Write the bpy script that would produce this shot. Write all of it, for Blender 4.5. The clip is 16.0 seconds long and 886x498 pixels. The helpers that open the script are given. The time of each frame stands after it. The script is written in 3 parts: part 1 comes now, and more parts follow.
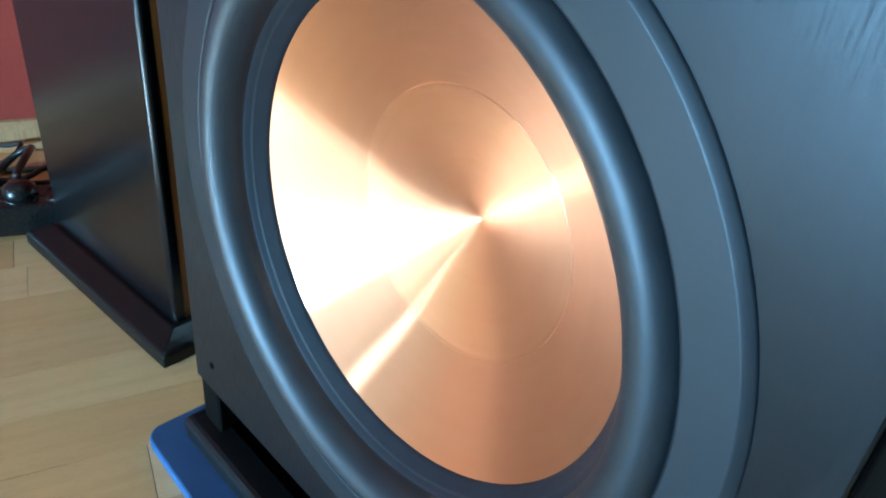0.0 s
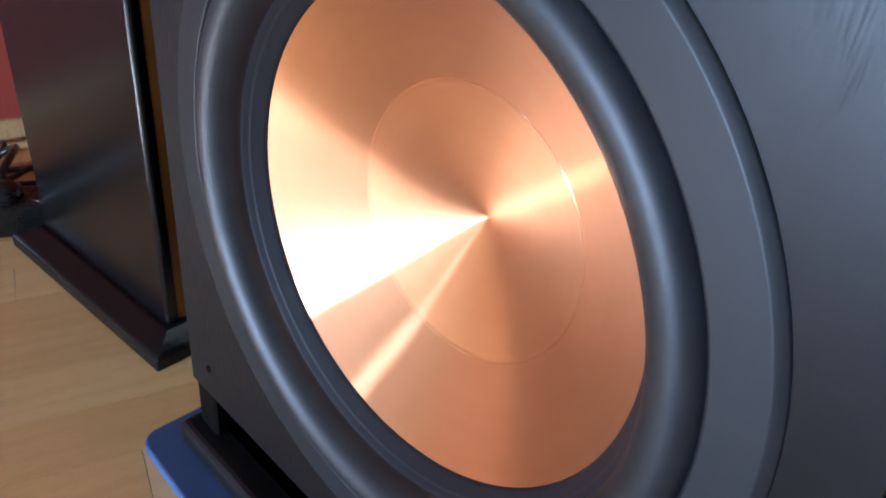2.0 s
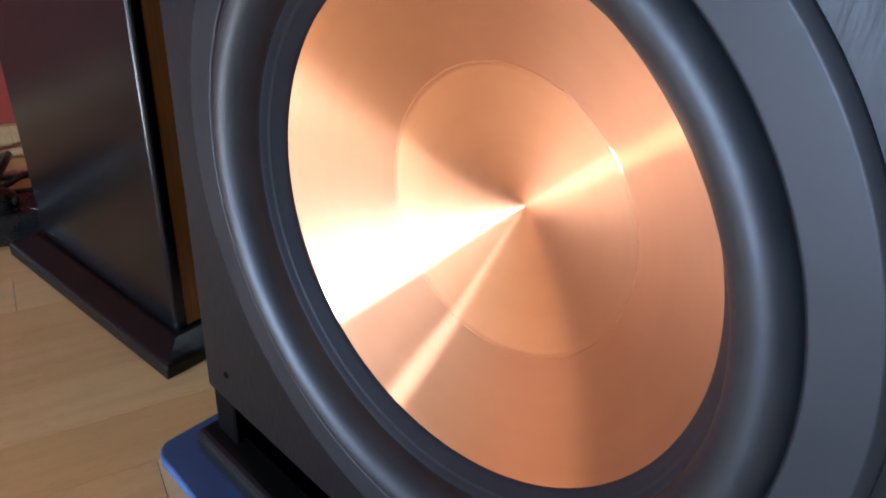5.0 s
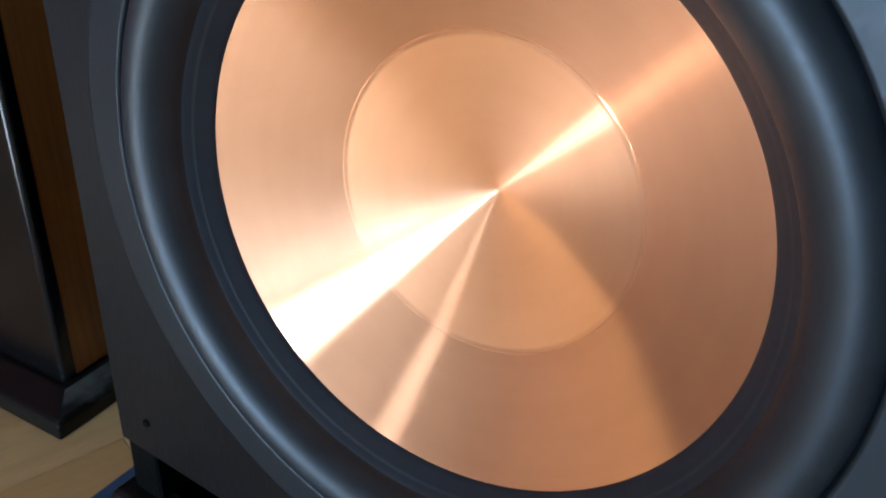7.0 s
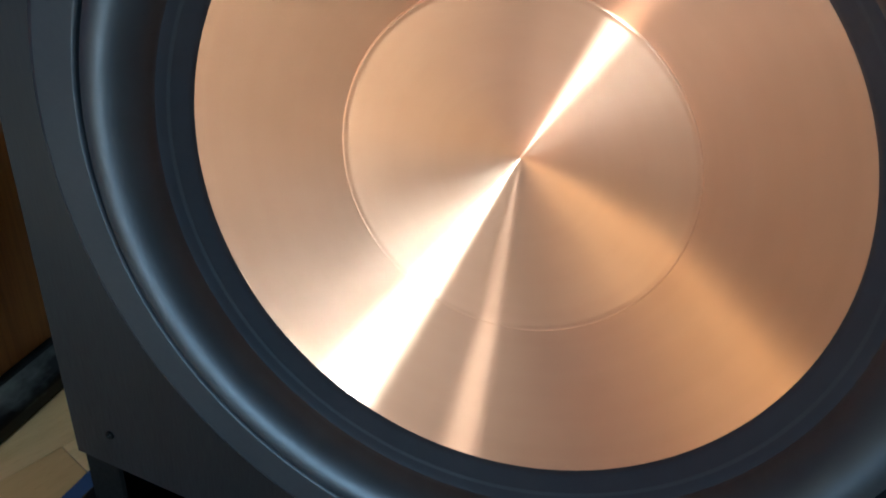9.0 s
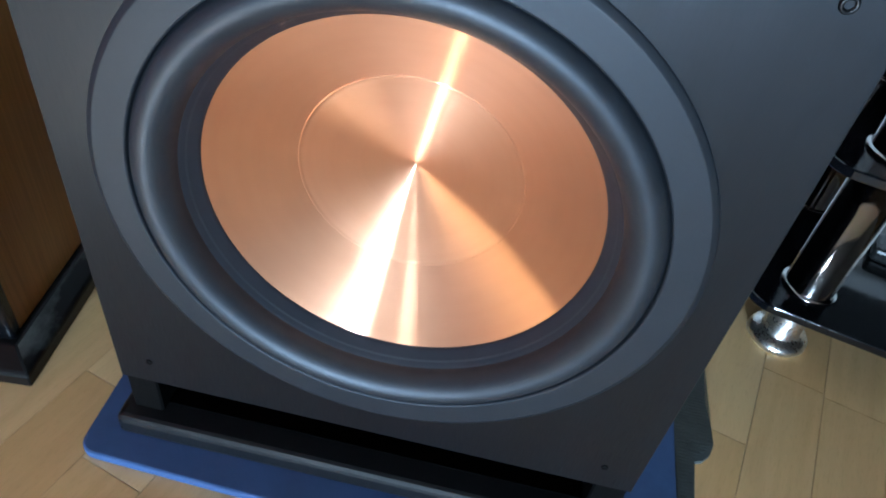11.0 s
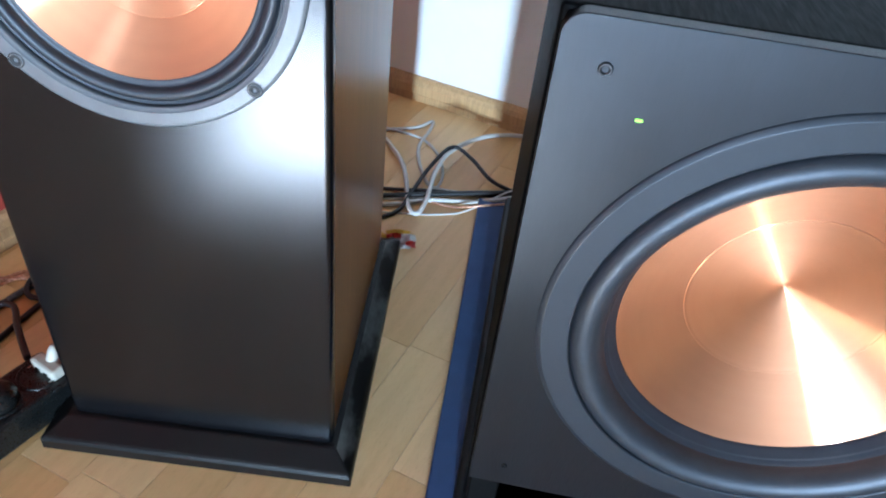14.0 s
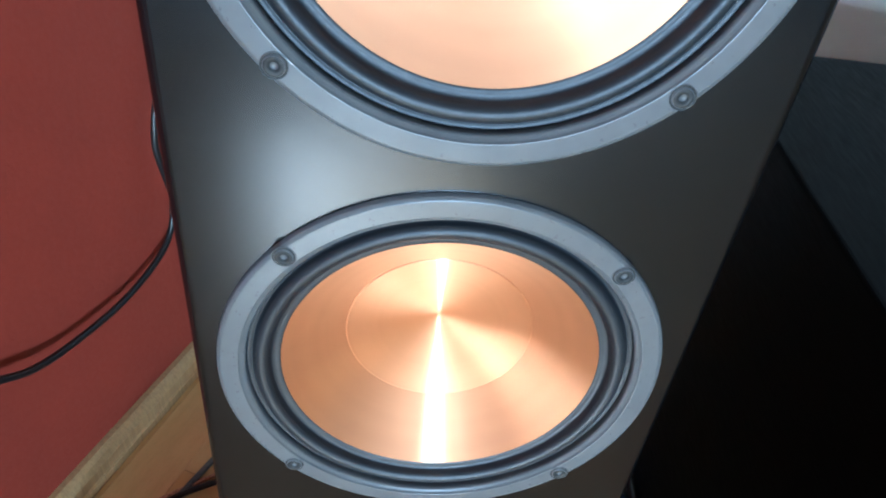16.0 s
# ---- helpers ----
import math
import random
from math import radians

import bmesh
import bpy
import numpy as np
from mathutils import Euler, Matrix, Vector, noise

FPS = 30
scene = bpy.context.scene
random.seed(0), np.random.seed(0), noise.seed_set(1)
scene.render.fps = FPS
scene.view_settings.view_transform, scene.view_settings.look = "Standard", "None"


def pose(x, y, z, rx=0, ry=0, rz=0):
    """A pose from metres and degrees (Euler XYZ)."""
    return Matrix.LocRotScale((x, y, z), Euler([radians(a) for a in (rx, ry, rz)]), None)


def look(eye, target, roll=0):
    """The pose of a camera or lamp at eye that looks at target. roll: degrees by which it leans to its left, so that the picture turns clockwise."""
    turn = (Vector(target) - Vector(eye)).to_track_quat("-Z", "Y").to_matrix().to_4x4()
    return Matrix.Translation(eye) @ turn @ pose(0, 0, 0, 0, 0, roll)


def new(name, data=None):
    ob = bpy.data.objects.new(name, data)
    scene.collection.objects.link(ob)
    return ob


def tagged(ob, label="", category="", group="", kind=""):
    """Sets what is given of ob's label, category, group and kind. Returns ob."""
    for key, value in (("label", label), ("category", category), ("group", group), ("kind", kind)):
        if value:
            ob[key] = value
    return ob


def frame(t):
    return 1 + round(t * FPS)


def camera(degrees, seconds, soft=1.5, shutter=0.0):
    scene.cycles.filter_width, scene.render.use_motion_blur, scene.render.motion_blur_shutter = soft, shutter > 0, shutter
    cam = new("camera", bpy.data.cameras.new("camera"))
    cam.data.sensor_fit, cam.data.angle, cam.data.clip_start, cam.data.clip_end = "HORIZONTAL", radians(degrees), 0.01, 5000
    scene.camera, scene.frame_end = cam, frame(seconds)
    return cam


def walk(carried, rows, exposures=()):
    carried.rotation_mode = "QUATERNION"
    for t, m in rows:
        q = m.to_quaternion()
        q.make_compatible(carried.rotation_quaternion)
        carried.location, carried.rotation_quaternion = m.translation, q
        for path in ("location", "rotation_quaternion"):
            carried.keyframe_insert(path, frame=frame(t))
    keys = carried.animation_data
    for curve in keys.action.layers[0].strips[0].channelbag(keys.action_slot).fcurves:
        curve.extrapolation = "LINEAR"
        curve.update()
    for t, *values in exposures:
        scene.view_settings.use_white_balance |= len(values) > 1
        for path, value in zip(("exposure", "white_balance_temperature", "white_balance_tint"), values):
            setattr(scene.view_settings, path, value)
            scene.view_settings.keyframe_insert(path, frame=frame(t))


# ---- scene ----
cam = camera(63.48, 16.0, soft=2.0)
PATH = [
    (0, pose(0.2102, -0.1751, 0.4524, 59.06, -5.20, 46.69)),
    (0.5, pose(0.2073, -0.1693, 0.4516, 58.88, -4.75, 46.63)),
    (1, pose(0.2031, -0.1704, 0.4521, 58.69, -4.53, 46.05)),
    (1.5, pose(0.1997, -0.1756, 0.4493, 59.05, -5.15, 45.49)),
    (2, pose(0.1983, -0.1767, 0.4495, 58.81, -5.18, 45.40)),
    (2.5, pose(0.1947, -0.1787, 0.4443, 59.01, -5.46, 45.45)),
    (3, pose(0.1946, -0.1780, 0.4430, 58.91, -5.52, 45.71)),
    (3.5, pose(0.1955, -0.1835, 0.4441, 59.36, -5.65, 45.42)),
    (4, pose(0.1897, -0.1772, 0.4428, 58.87, -4.77, 45.44)),
    (6.5, pose(0.1390, -0.1934, 0.4193, 60.00, -3.14, 35.88)),
    (7, pose(0.1209, -0.1922, 0.4086, 60.88, -4.58, 31.45)),
    (7.5, pose(0.1033, -0.1975, 0.3961, 60.89, -4.48, 30.77)),
    (8, pose(0.0824, -0.2055, 0.3894, 61.96, -5.43, 27.12)),
    (8.5, pose(0.0616, -0.1974, 0.3919, 60.70, -5.87, 23.19)),
    (9, pose(0.0558, -0.1920, 0.4012, 57.51, -6.24, 21.55)),
    (9.5, pose(0.0616, -0.1892, 0.4405, 51.52, -7.99, 21.39)),
    (10, pose(0.0602, -0.2202, 0.5004, 45.74, -9.46, 20.24)),
    (10.2, pose(0.0537, -0.2347, 0.5203, 43.84, -10.20, 17.53)),
    (12.3, pose(0.0537, -0.3515, 0.5642, 50.93, -3.64, 7.41)),
    (12.5, pose(0.0452, -0.3417, 0.5625, 50.96, -3.32, 6.61)),
    (13, pose(-0.0169, -0.3442, 0.5625, 50.97, -4.27, 4.53)),
    (13.5, pose(-0.1102, -0.3607, 0.5862, 51.30, -5.40, 5.24)),
    (14, pose(-0.2122, -0.3561, 0.6028, 50.98, -5.50, 9.52)),
    (14.5, pose(-0.3027, -0.3083, 0.6202, 48.95, -5.10, 11.50)),
    (15, pose(-0.3680, -0.2769, 0.6467, 48.65, -4.35, 12.32)),
    (15.5, pose(-0.4302, -0.2536, 0.6819, 51.35, -5.49, 8.55)),
    (16, pose(-0.4636, -0.2185, 0.7357, 51.99, -5.52, 3.14)),
]
walk(cam, PATH, exposures=[
    (0.0, 5.62, 4350, -16), (0.5, 5.25, 4950, -2), (1.0, 5.18, 5250, 7), (4.0, 5.18, 5650, 14),
    (6.5, 4.65, 5400, 5), (8.5, 4.40, 5050, -9), (9.5, 4.48, 5050, -6), (10.0, 4.78, 5100, -2), (12.5, 5.58, 5200, 2),
    (13.5, 5.68, 5200, 2), (14.0, 5.83, 5210, 4), (14.5, 5.78, 5410, 2), (15.0, 5.46, 5410, 4), (15.5, 5.38, 5310, 1), (16.0, 5.28, 5060, -4)])

# ---- daylight ----
ROOM = math.radians(-16.5)      # the room's walls and boards, turned against the subwoofer's front
world = bpy.data.worlds.new("sky")
world.use_nodes = True
scene.world = world
wn = world.node_tree.nodes
sky = wn.new("ShaderNodeTexSky")
sky.sky_type, sky.sun_disc, sky.sun_elevation, sky.sun_rotation = "NISHITA", False, radians(34), radians(196)
world.node_tree.links.new(sky.outputs[0], wn["Background"].inputs[0])
wn["Background"].inputs[1].default_value = 0.05

WIN_Y = -3.3                    # the window wall, behind the camera's way


def window_light(name, x, z, w, h, watts, colour, spread=180):
    lamp = bpy.data.lights.new(name, "AREA")
    lamp.shape, lamp.size, lamp.size_y, lamp.energy, lamp.color = "RECTANGLE", w, h, watts, colour
    lamp.spread = radians(spread)
    ob = new(name, lamp)
    ob.matrix_world = look((x, WIN_Y + 0.03, z), (x, WIN_Y + 1, z))
    return ob


# low lamp added out of view to give the copper its main streak
window_light("unseen_front_light", 0.0, 0.31, 0.1, 0.4, 1.3, (0.75, 0.88, 1.0), 100)
window_light("high_window_daylight", -0.84, 1.83, 0.4, 0.5, 0.05, (0.72, 0.87, 1.0))

# low sun through the high window, falling on the boards in front of the speakers
sun = bpy.data.lights.new("sun", "SUN")
sun.energy, sun.angle, sun.color = 1.6, radians(0.5), (0.9, 0.96, 1.0)
new("sun", sun).matrix_world = look((-0.94, -3.4, 1.9), (-0.5, -0.62, 0.0))


# ---- materials ----
def material(name, colour, rough=0.5, metal=0.0, spec=0.5):
    m = bpy.data.materials.new(name)
    m.use_nodes = True
    b = m.node_tree.nodes["Principled BSDF"]
    b.inputs["Base Color"].default_value = (*colour, 1)
    b.inputs["Roughness"].default_value = rough
    b.inputs["Metallic"].default_value = metal
    b.inputs["Specular IOR Level"].default_value = spec
    return m, m.node_tree.nodes, m.node_tree.links, b


def noise_of(n, l, scale, stretch=(1, 1, 1), detail=4, rough=0.6, source="Object"):
    co, mp, nz = n.new("ShaderNodeTexCoord"), n.new("ShaderNodeMapping"), n.new("ShaderNodeTexNoise")
    mp.inputs["Scale"].default_value = stretch
    nz.inputs["Scale"].default_value, nz.inputs["Detail"].default_value, nz.inputs["Roughness"].default_value = scale, detail, rough
    l.new(co.outputs[source], mp.inputs[0])
    l.new(mp.outputs[0], nz.inputs["Vector"])
    return nz.outputs[0]


def ramp(n, l, fac, stops):
    r = n.new("ShaderNodeValToRGB")
    e = r.color_ramp.elements
    while len(e) < len(stops):
        e.new(0.5)
    for k, (p, c) in zip(e, stops):
        k.position, k.color = p, (*c, 1)
    l.new(fac, r.inputs[0])
    return r.outputs[0]


def span(n, l, fac, a, b, lo=0.3, hi=0.7):
    r = n.new("ShaderNodeMapRange")
    r.inputs["From Min"].default_value, r.inputs["From Max"].default_value = lo, hi
    r.inputs["To Min"].default_value, r.inputs["To Max"].default_value = a, b
    l.new(fac, r.inputs[0])
    return r.outputs[0]


def bump(n, l, b, height, strength, distance):
    k = n.new("ShaderNodeBump")
    k.inputs["Strength"].default_value, k.inputs["Distance"].default_value = strength, distance
    l.new(height, k.inputs["Height"])
    l.new(k.outputs[0], b.inputs["Normal"])


def surface(name, colour, rough, var=0.15, scale=40, bump_d=0.0002, spec=0.5, stretch=(1, 1, 1), metal=0.0, fine=400, gloss=0.06):
    """A surface with broad changes of tone, a fine grain in its relief and an uneven gloss."""
    m, n, l, b = material(name, colour, rough, metal, spec)
    broad = noise_of(n, l, scale, stretch)
    lo, hi = [c * (1 - var) for c in colour], [min(1, c * (1 + var)) for c in colour]
    l.new(ramp(n, l, broad, [(0.3, lo), (0.7, hi)]), b.inputs["Base Color"])
    grain = noise_of(n, l, fine, stretch, 2)
    l.new(span(n, l, grain, max(0.02, rough - gloss), min(1, rough + gloss)), b.inputs["Roughness"])
    bump(n, l, b, grain, 0.35, bump_d)
    return m


def spun_copper(name, rough, turn, haze):
    """Lathe-turned copper: gloss narrow along the rings, wide across them, in faint bands."""
    m, n, l, b = material(name, (0.73, 0.36, 0.215), 0.4, 1.0)
    n.remove(b)
    g = n.new("ShaderNodeBsdfAnisotropic")
    g.distribution = "BECKMANN"
    co, sep = n.new("ShaderNodeTexCoord"), n.new("ShaderNodeSeparateXYZ")
    l.new(co.outputs["Object"], sep.inputs[0])
    xx, rr = n.new("ShaderNodeCombineXYZ"), n.new("ShaderNodeVectorMath")
    l.new(sep.outputs[0], xx.inputs[0])
    l.new(sep.outputs[2], xx.inputs[2])
    rr.operation = "LENGTH"
    l.new(xx.outputs[0], rr.inputs[0])

    def rings(scale, detail):
        t = n.new("ShaderNodeTexNoise")
        t.noise_dimensions = "1D"
        t.inputs["Scale"].default_value, t.inputs["Detail"].default_value = scale, detail
        l.new(rr.outputs["Value"], t.inputs["W"])
        return t.outputs[0]

    bands, fine = rings(110, 2), rings(2600, 2)
    blot = noise_of(n, l, 14, detail=3)
    tone = n.new("ShaderNodeMix")
    tone.data_type, tone.blend_type = "RGBA", "MULTIPLY"
    tone.inputs[0].default_value = 1.0
    l.new(ramp(n, l, blot, [(0.3, (0.71, 0.375, 0.215)), (0.7, (0.77, 0.415, 0.245))]), tone.inputs[6])
    l.new(ramp(n, l, bands, [(0.3, (0.97, 0.965, 0.96)), (0.7, (1, 1, 1))]), tone.inputs[7])
    l.new(tone.outputs[2], g.inputs["Color"])
    l.new(span(n, l, fine, rough - 0.006, rough + 0.006), g.inputs["Roughness"])
    tan = n.new("ShaderNodeTangent")
    tan.direction_type, tan.axis = "RADIAL", "Y"
    l.new(tan.outputs[0], g.inputs["Tangent"])
    g.inputs["Anisotropy"].default_value = turn
    soft, mix = n.new("ShaderNodeBsdfAnisotropic"), n.new("ShaderNodeMixShader")
    l.new(tone.outputs[2], soft.inputs["Color"])
    soft.inputs["Roughness"].default_value, soft.inputs["Anisotropy"].default_value = 0.62, 0.45
    l.new(tan.outputs[0], soft.inputs["Tangent"])
    mix.inputs[0].default_value = haze
    l.new(g.outputs[0], mix.inputs[1])
    l.new(soft.outputs[0], mix.inputs[2])
    l.new(mix.outputs[0], n["Material Output"].inputs["Surface"])
    return m


def veneer(name, stops, axis=(1, 1, 0.06), rough=0.38):
    m, n, l, b = material(name, (0.3, 0.15, 0.06), rough)
    fig = noise_of(n, l, 9, axis, 5, 0.55)
    pore = noise_of(n, l, 320, (1, 1, 0.03), 2)
    mix = n.new("ShaderNodeMix")
    mix.data_type, mix.blend_type = "RGBA", "MULTIPLY"
    mix.inputs[0].default_value = 0.35
    l.new(ramp(n, l, fig, stops), mix.inputs[6])
    l.new(ramp(n, l, pore, [(0.35, (0.45, 0.4, 0.38)), (0.6, (1, 1, 1))]), mix.inputs[7])
    l.new(mix.outputs[2], b.inputs["Base Color"])
    bump(n, l, b, pore, 0.3, 0.0002)
    return m


def dusty(name, colour, dust, rough):
    """Black paint with grey smears of dust and scuffs."""
    m, n, l, b = material(name, colour, rough, 0.0, 0.35)
    smear = noise_of(n, l, 16, (1, 0.5, 1), 5, 0.6)
    l.new(ramp(n, l, smear, [(0.47, colour), (0.62, dust)]), b.inputs["Base Color"])
    l.new(span(n, l, smear, rough, 0.7, 0.52, 0.7), b.inputs["Roughness"])
    bump(n, l, b, noise_of(n, l, 500, detail=2), 0.2, 0.0002)
    return m


def laminate(name):
    """Beech strips: each one takes its own tone; grain runs along the strip."""
    m, n, l, b = material(name, (0.5, 0.33, 0.17), 0.32)
    info = n.new("ShaderNodeObjectInfo")
    geo = n.new("ShaderNodeNewGeometry")
    add = n.new("ShaderNodeMath")
    add.operation = "ADD"
    l.new(info.outputs["Random"], add.inputs[0])
    l.new(geo.outputs["Random Per Island"], add.inputs[1])
    fr = n.new("ShaderNodeMath")
    fr.operation = "FRACT"
    l.new(add.outputs[0], fr.inputs[0])
    tone = ramp(n, l, fr.outputs[0], [(0.0, (0.64, 0.36, 0.13)), (0.3, (0.78, 0.51, 0.225)), (0.65, (0.88, 0.635, 0.32)), (1.0, (0.7, 0.42, 0.165))])
    co, mp, nz = n.new("ShaderNodeTexCoord"), n.new("ShaderNodeMapping"), n.new("ShaderNodeTexNoise")
    mp.inputs["Scale"].default_value = (1, 0.07, 1)
    shift = n.new("ShaderNodeCombineXYZ")
    mul = n.new("ShaderNodeMath")
    mul.operation, mul.inputs[1].default_value = "MULTIPLY", 37.0
    l.new(fr.outputs[0], mul.inputs[0])
    l.new(mul.outputs[0], shift.inputs[0])
    l.new(mul.outputs[0], shift.inputs[1])
    l.new(shift.outputs[0], mp.inputs["Location"])
    l.new(co.outputs["Object"], mp.inputs[0])
    nz.inputs["Scale"].default_value, nz.inputs["Detail"].default_value = 90, 6
    l.new(mp.outputs[0], nz.inputs["Vector"])
    mix = n.new("ShaderNodeMix")
    mix.data_type, mix.blend_type = "RGBA", "MULTIPLY"
    mix.inputs[0].default_value = 0.27
    l.new(tone, mix.inputs[6])
    l.new(ramp(n, l, nz.outputs[0], [(0.3, (0.72, 0.64, 0.55)), (0.6, (1, 1, 1))]), mix.inputs[7])
    fleck = noise_of(n, l, 700, (1, 0.12, 1), 1)
    mix2 = n.new("ShaderNodeMix")
    mix2.data_type, mix2.blend_type = "RGBA", "MULTIPLY"
    mix2.inputs[0].default_value = 0.2
    l.new(mix.outputs[2], mix2.inputs[6])
    l.new(ramp(n, l, fleck, [(0.3, (0.7, 0.6, 0.5)), (0.45, (1, 1, 1))]), mix2.inputs[7])
    l.new(mix2.outputs[2], b.inputs["Base Color"])
    l.new(span(n, l, nz.outputs[0], 0.31, 0.4), b.inputs["Roughness"])
    b.inputs["Specular IOR Level"].default_value = 0.44
    bump(n, l, b, nz.outputs[0], 0.1, 0.0003)
    return m


COPPER = spun_copper("spun copper", 0.25, 0.805, 0.44)
COPPER_FINE = spun_copper("finely spun copper", 0.33, 0.79, 0.68)


def daylight_tint(m):
    """Tints the gloss of black finishes slightly blue, in place of reflected bluish daylight."""
    m.node_tree.nodes["Principled BSDF"].inputs["Specular Tint"].default_value = (0.86, 0.9, 1.0, 1)


RUBBER = surface("black surround rubber", (0.0115, 0.0138, 0.0175), 0.5, 0.2, 60, 0.00006, spec=0.62, gloss=0.03)
TRIM = surface("dark grey matt plastic", (0.0115, 0.0135, 0.017), 0.5, 0.12, 30, 0.00006, spec=0.45, gloss=0.03)
FLAT = surface("black inner ring", (0.0125, 0.0145, 0.0195), 0.5, 0.15, 60, 0.00006, spec=0.45, gloss=0.03)
BRUSHED = surface("brushed black polymer veneer", (0.0032, 0.0038, 0.0049), 0.45, 0.25, 60, 0.000001, spec=0.38, gloss=0.09, stretch=(1, 1, 0.05), fine=1300)
brush = BRUSHED.node_tree.nodes["Principled BSDF"]
brush.inputs["Anisotropic"].default_value = 0.35
along = BRUSHED.node_tree.nodes.new("ShaderNodeCombineXYZ")
along.inputs[0].default_value = 1.0     # upright brush marks spread the gloss sideways
BRUSHED.node_tree.links.new(along.outputs[0], brush.inputs["Tangent"])
VINYL = surface("black ash vinyl", (0.0015, 0.0015, 0.0017), 0.55, 0.3, 50, 0.00005, stretch=(1, 0.1, 1), spec=0.04)
BASE = surface("satin black base paint", (0.006, 0.0065, 0.0075), 0.42, 0.2, 40, 0.00005, spec=0.4)
SATIN = surface("satin black lacquer", (0.0024, 0.0025, 0.0031), 0.245, 0.15, 20, 0.000004, fine=1200, spec=0.95, gloss=0.01)
SATIN.node_tree.nodes["Principled BSDF"].inputs["IOR"].default_value = 1.37
PLINTH = dusty("dusty black plinth paint", (0.005, 0.005, 0.005), (0.15, 0.155, 0.145), 0.4)
PLINTHCLEAN = surface("black plinth paint", (0.004, 0.004, 0.004), 0.4, 0.2, 30, 0.0002, spec=0.3)
FLANGE = surface("silver-grey driver frame", (0.12, 0.123, 0.13), 0.33, 0.1, 40, 0.0001, metal=0.0)
CHERRY = veneer("cherry veneer", [(0.25, (0.36, 0.155, 0.04)), (0.5, (0.48, 0.215, 0.06)), (0.75, (0.56, 0.27, 0.082))], rough=0.3)
OAK = veneer("beech skirting", [(0.25, (0.46, 0.29, 0.13)), (0.75, (0.53, 0.345, 0.165))], (1, 0.06, 1), 0.4)
STRIP = laminate("beech strip laminate")
JOINT = surface("dark joint", (0.12, 0.07, 0.03), 0.8)
BLUE = surface("blue foam mat", (0.052, 0.098, 0.24), 0.75, 0.12, 25, 0.0004, fine=600)
GREYMAT = surface("grey ribbed rubber", (0.07, 0.078, 0.075), 0.7, 0.15, 50, 0.0003)
WHITE = surface("white wall paint", (0.78, 0.78, 0.77), 0.85, 0.03, 6, 0.0006, fine=180)
RED = surface("red wall paint", (0.27, 0.036, 0.02), 0.7, 0.1, 5, 0.0008, fine=160)
# unseen walls only: kept dark so that black gloss mirrors little
GREYWALL = surface("dark blue-grey of unseen walls", (0.1, 0.115, 0.13), 0.8, 0.05, 5, 0.0005, fine=180)
CEIL = surface("white ceiling paint", (0.8, 0.8, 0.79), 0.9, 0.03, 4, 0.0004)
# one chrome in two tones: lighter foot, darker tubes, to imitate what each mirrors
FOOTCHROME = surface("satin chrome, lightened", (0.7, 0.68, 0.65), 0.3, 0.05, 20, 0.00002, metal=1.0)
CHROME = surface("chrome", (0.4, 0.39, 0.38), 0.1, 0.05, 20, 0.00002, metal=1.0)
SCREW = surface("dark zinc screw", (0.045, 0.045, 0.048), 0.4, 0.2, 300, 0.0001, metal=1.0)
GLASS_BLACK = surface("black tempered glass", (0.004, 0.004, 0.005), 0.06, 0.1, 5, 0.00001, spec=0.6)
CABLE = surface("black cable jacket", (0.011, 0.011, 0.012), 0.38, 0.2, 60, 0.0001)
CABLE_W = surface("white cable jacket", (0.62, 0.6, 0.56), 0.45, 0.08, 60, 0.0001)
GREYCABLE = surface("grey braided cable", (0.09, 0.095, 0.1), 0.5, 0.4, 300, 0.0006)
STRIPBLACK = surface("black power strip plastic", (0.008, 0.009, 0.009), 0.3, 0.2, 40, 0.0001)
PLUGWHITE = surface("yellowed white plug plastic", (0.5, 0.48, 0.4), 0.45, 0.1, 60, 0.0001)
PAPER = surface("printed sweet wrapper", (0.72, 0.7, 0.68), 0.35, 0.1, 80, 0.0003)
PAPERRED = surface("red wrapper print", (0.62, 0.05, 0.03), 0.35, 0.1, 80, 0.0003)
PAPERYEL = surface("yellow wrapper print", (0.72, 0.45, 0.04), 0.35, 0.1, 80, 0.0003)
LOGO = surface("copper badge print", (0.62, 0.22, 0.1), 0.4, 0.1, 200, 0.00005, metal=0.4)
SOCKETGREY = surface("grey screw head and recess shade", (0.028, 0.029, 0.031), 0.55, 0.15, 60, 0.0001, spec=0.3)
# near-black that stands in for the shade inside holes, grooves and the port
HOLESHADE = surface("black for shade in holes and port", (0.002, 0.002, 0.002), 0.6, 0.1, 60, 0.0001, spec=0.08)
for black in (RUBBER, TRIM, FLAT, BRUSHED, SATIN, FLANGE):
    daylight_tint(black)
COPPERWIRE, cn, cl, cb = material("clear-jacketed copper wire", (0.62, 0.3, 0.17), 0.28, 0.6)
twist = noise_of(cn, cl, 350, (1, 1, 1), 2)
cl.new(ramp(cn, cl, twist, [(0.3, (0.4, 0.17, 0.09)), (0.7, (0.8, 0.5, 0.36))]), cb.inputs["Base Color"])
LED, _, _, lb_ = material("green status light", (0.3, 0.8, 0.05), 0.4)
lb_.inputs["Emission Color"].default_value, lb_.inputs["Emission Strength"].default_value = (0.42, 1.0, 0.06, 1), 0.018


# ---- mesh helpers ----
def mesh_of(name, bm, mat, smooth=False):
    me = bpy.data.meshes.new(name)
    bm.to_mesh(me)
    bm.free()
    for mm in (mat if isinstance(mat, (list, tuple)) else [mat]):
        me.materials.append(mm)
    for p in me.polygons:
        p.use_smooth = smooth
    return me


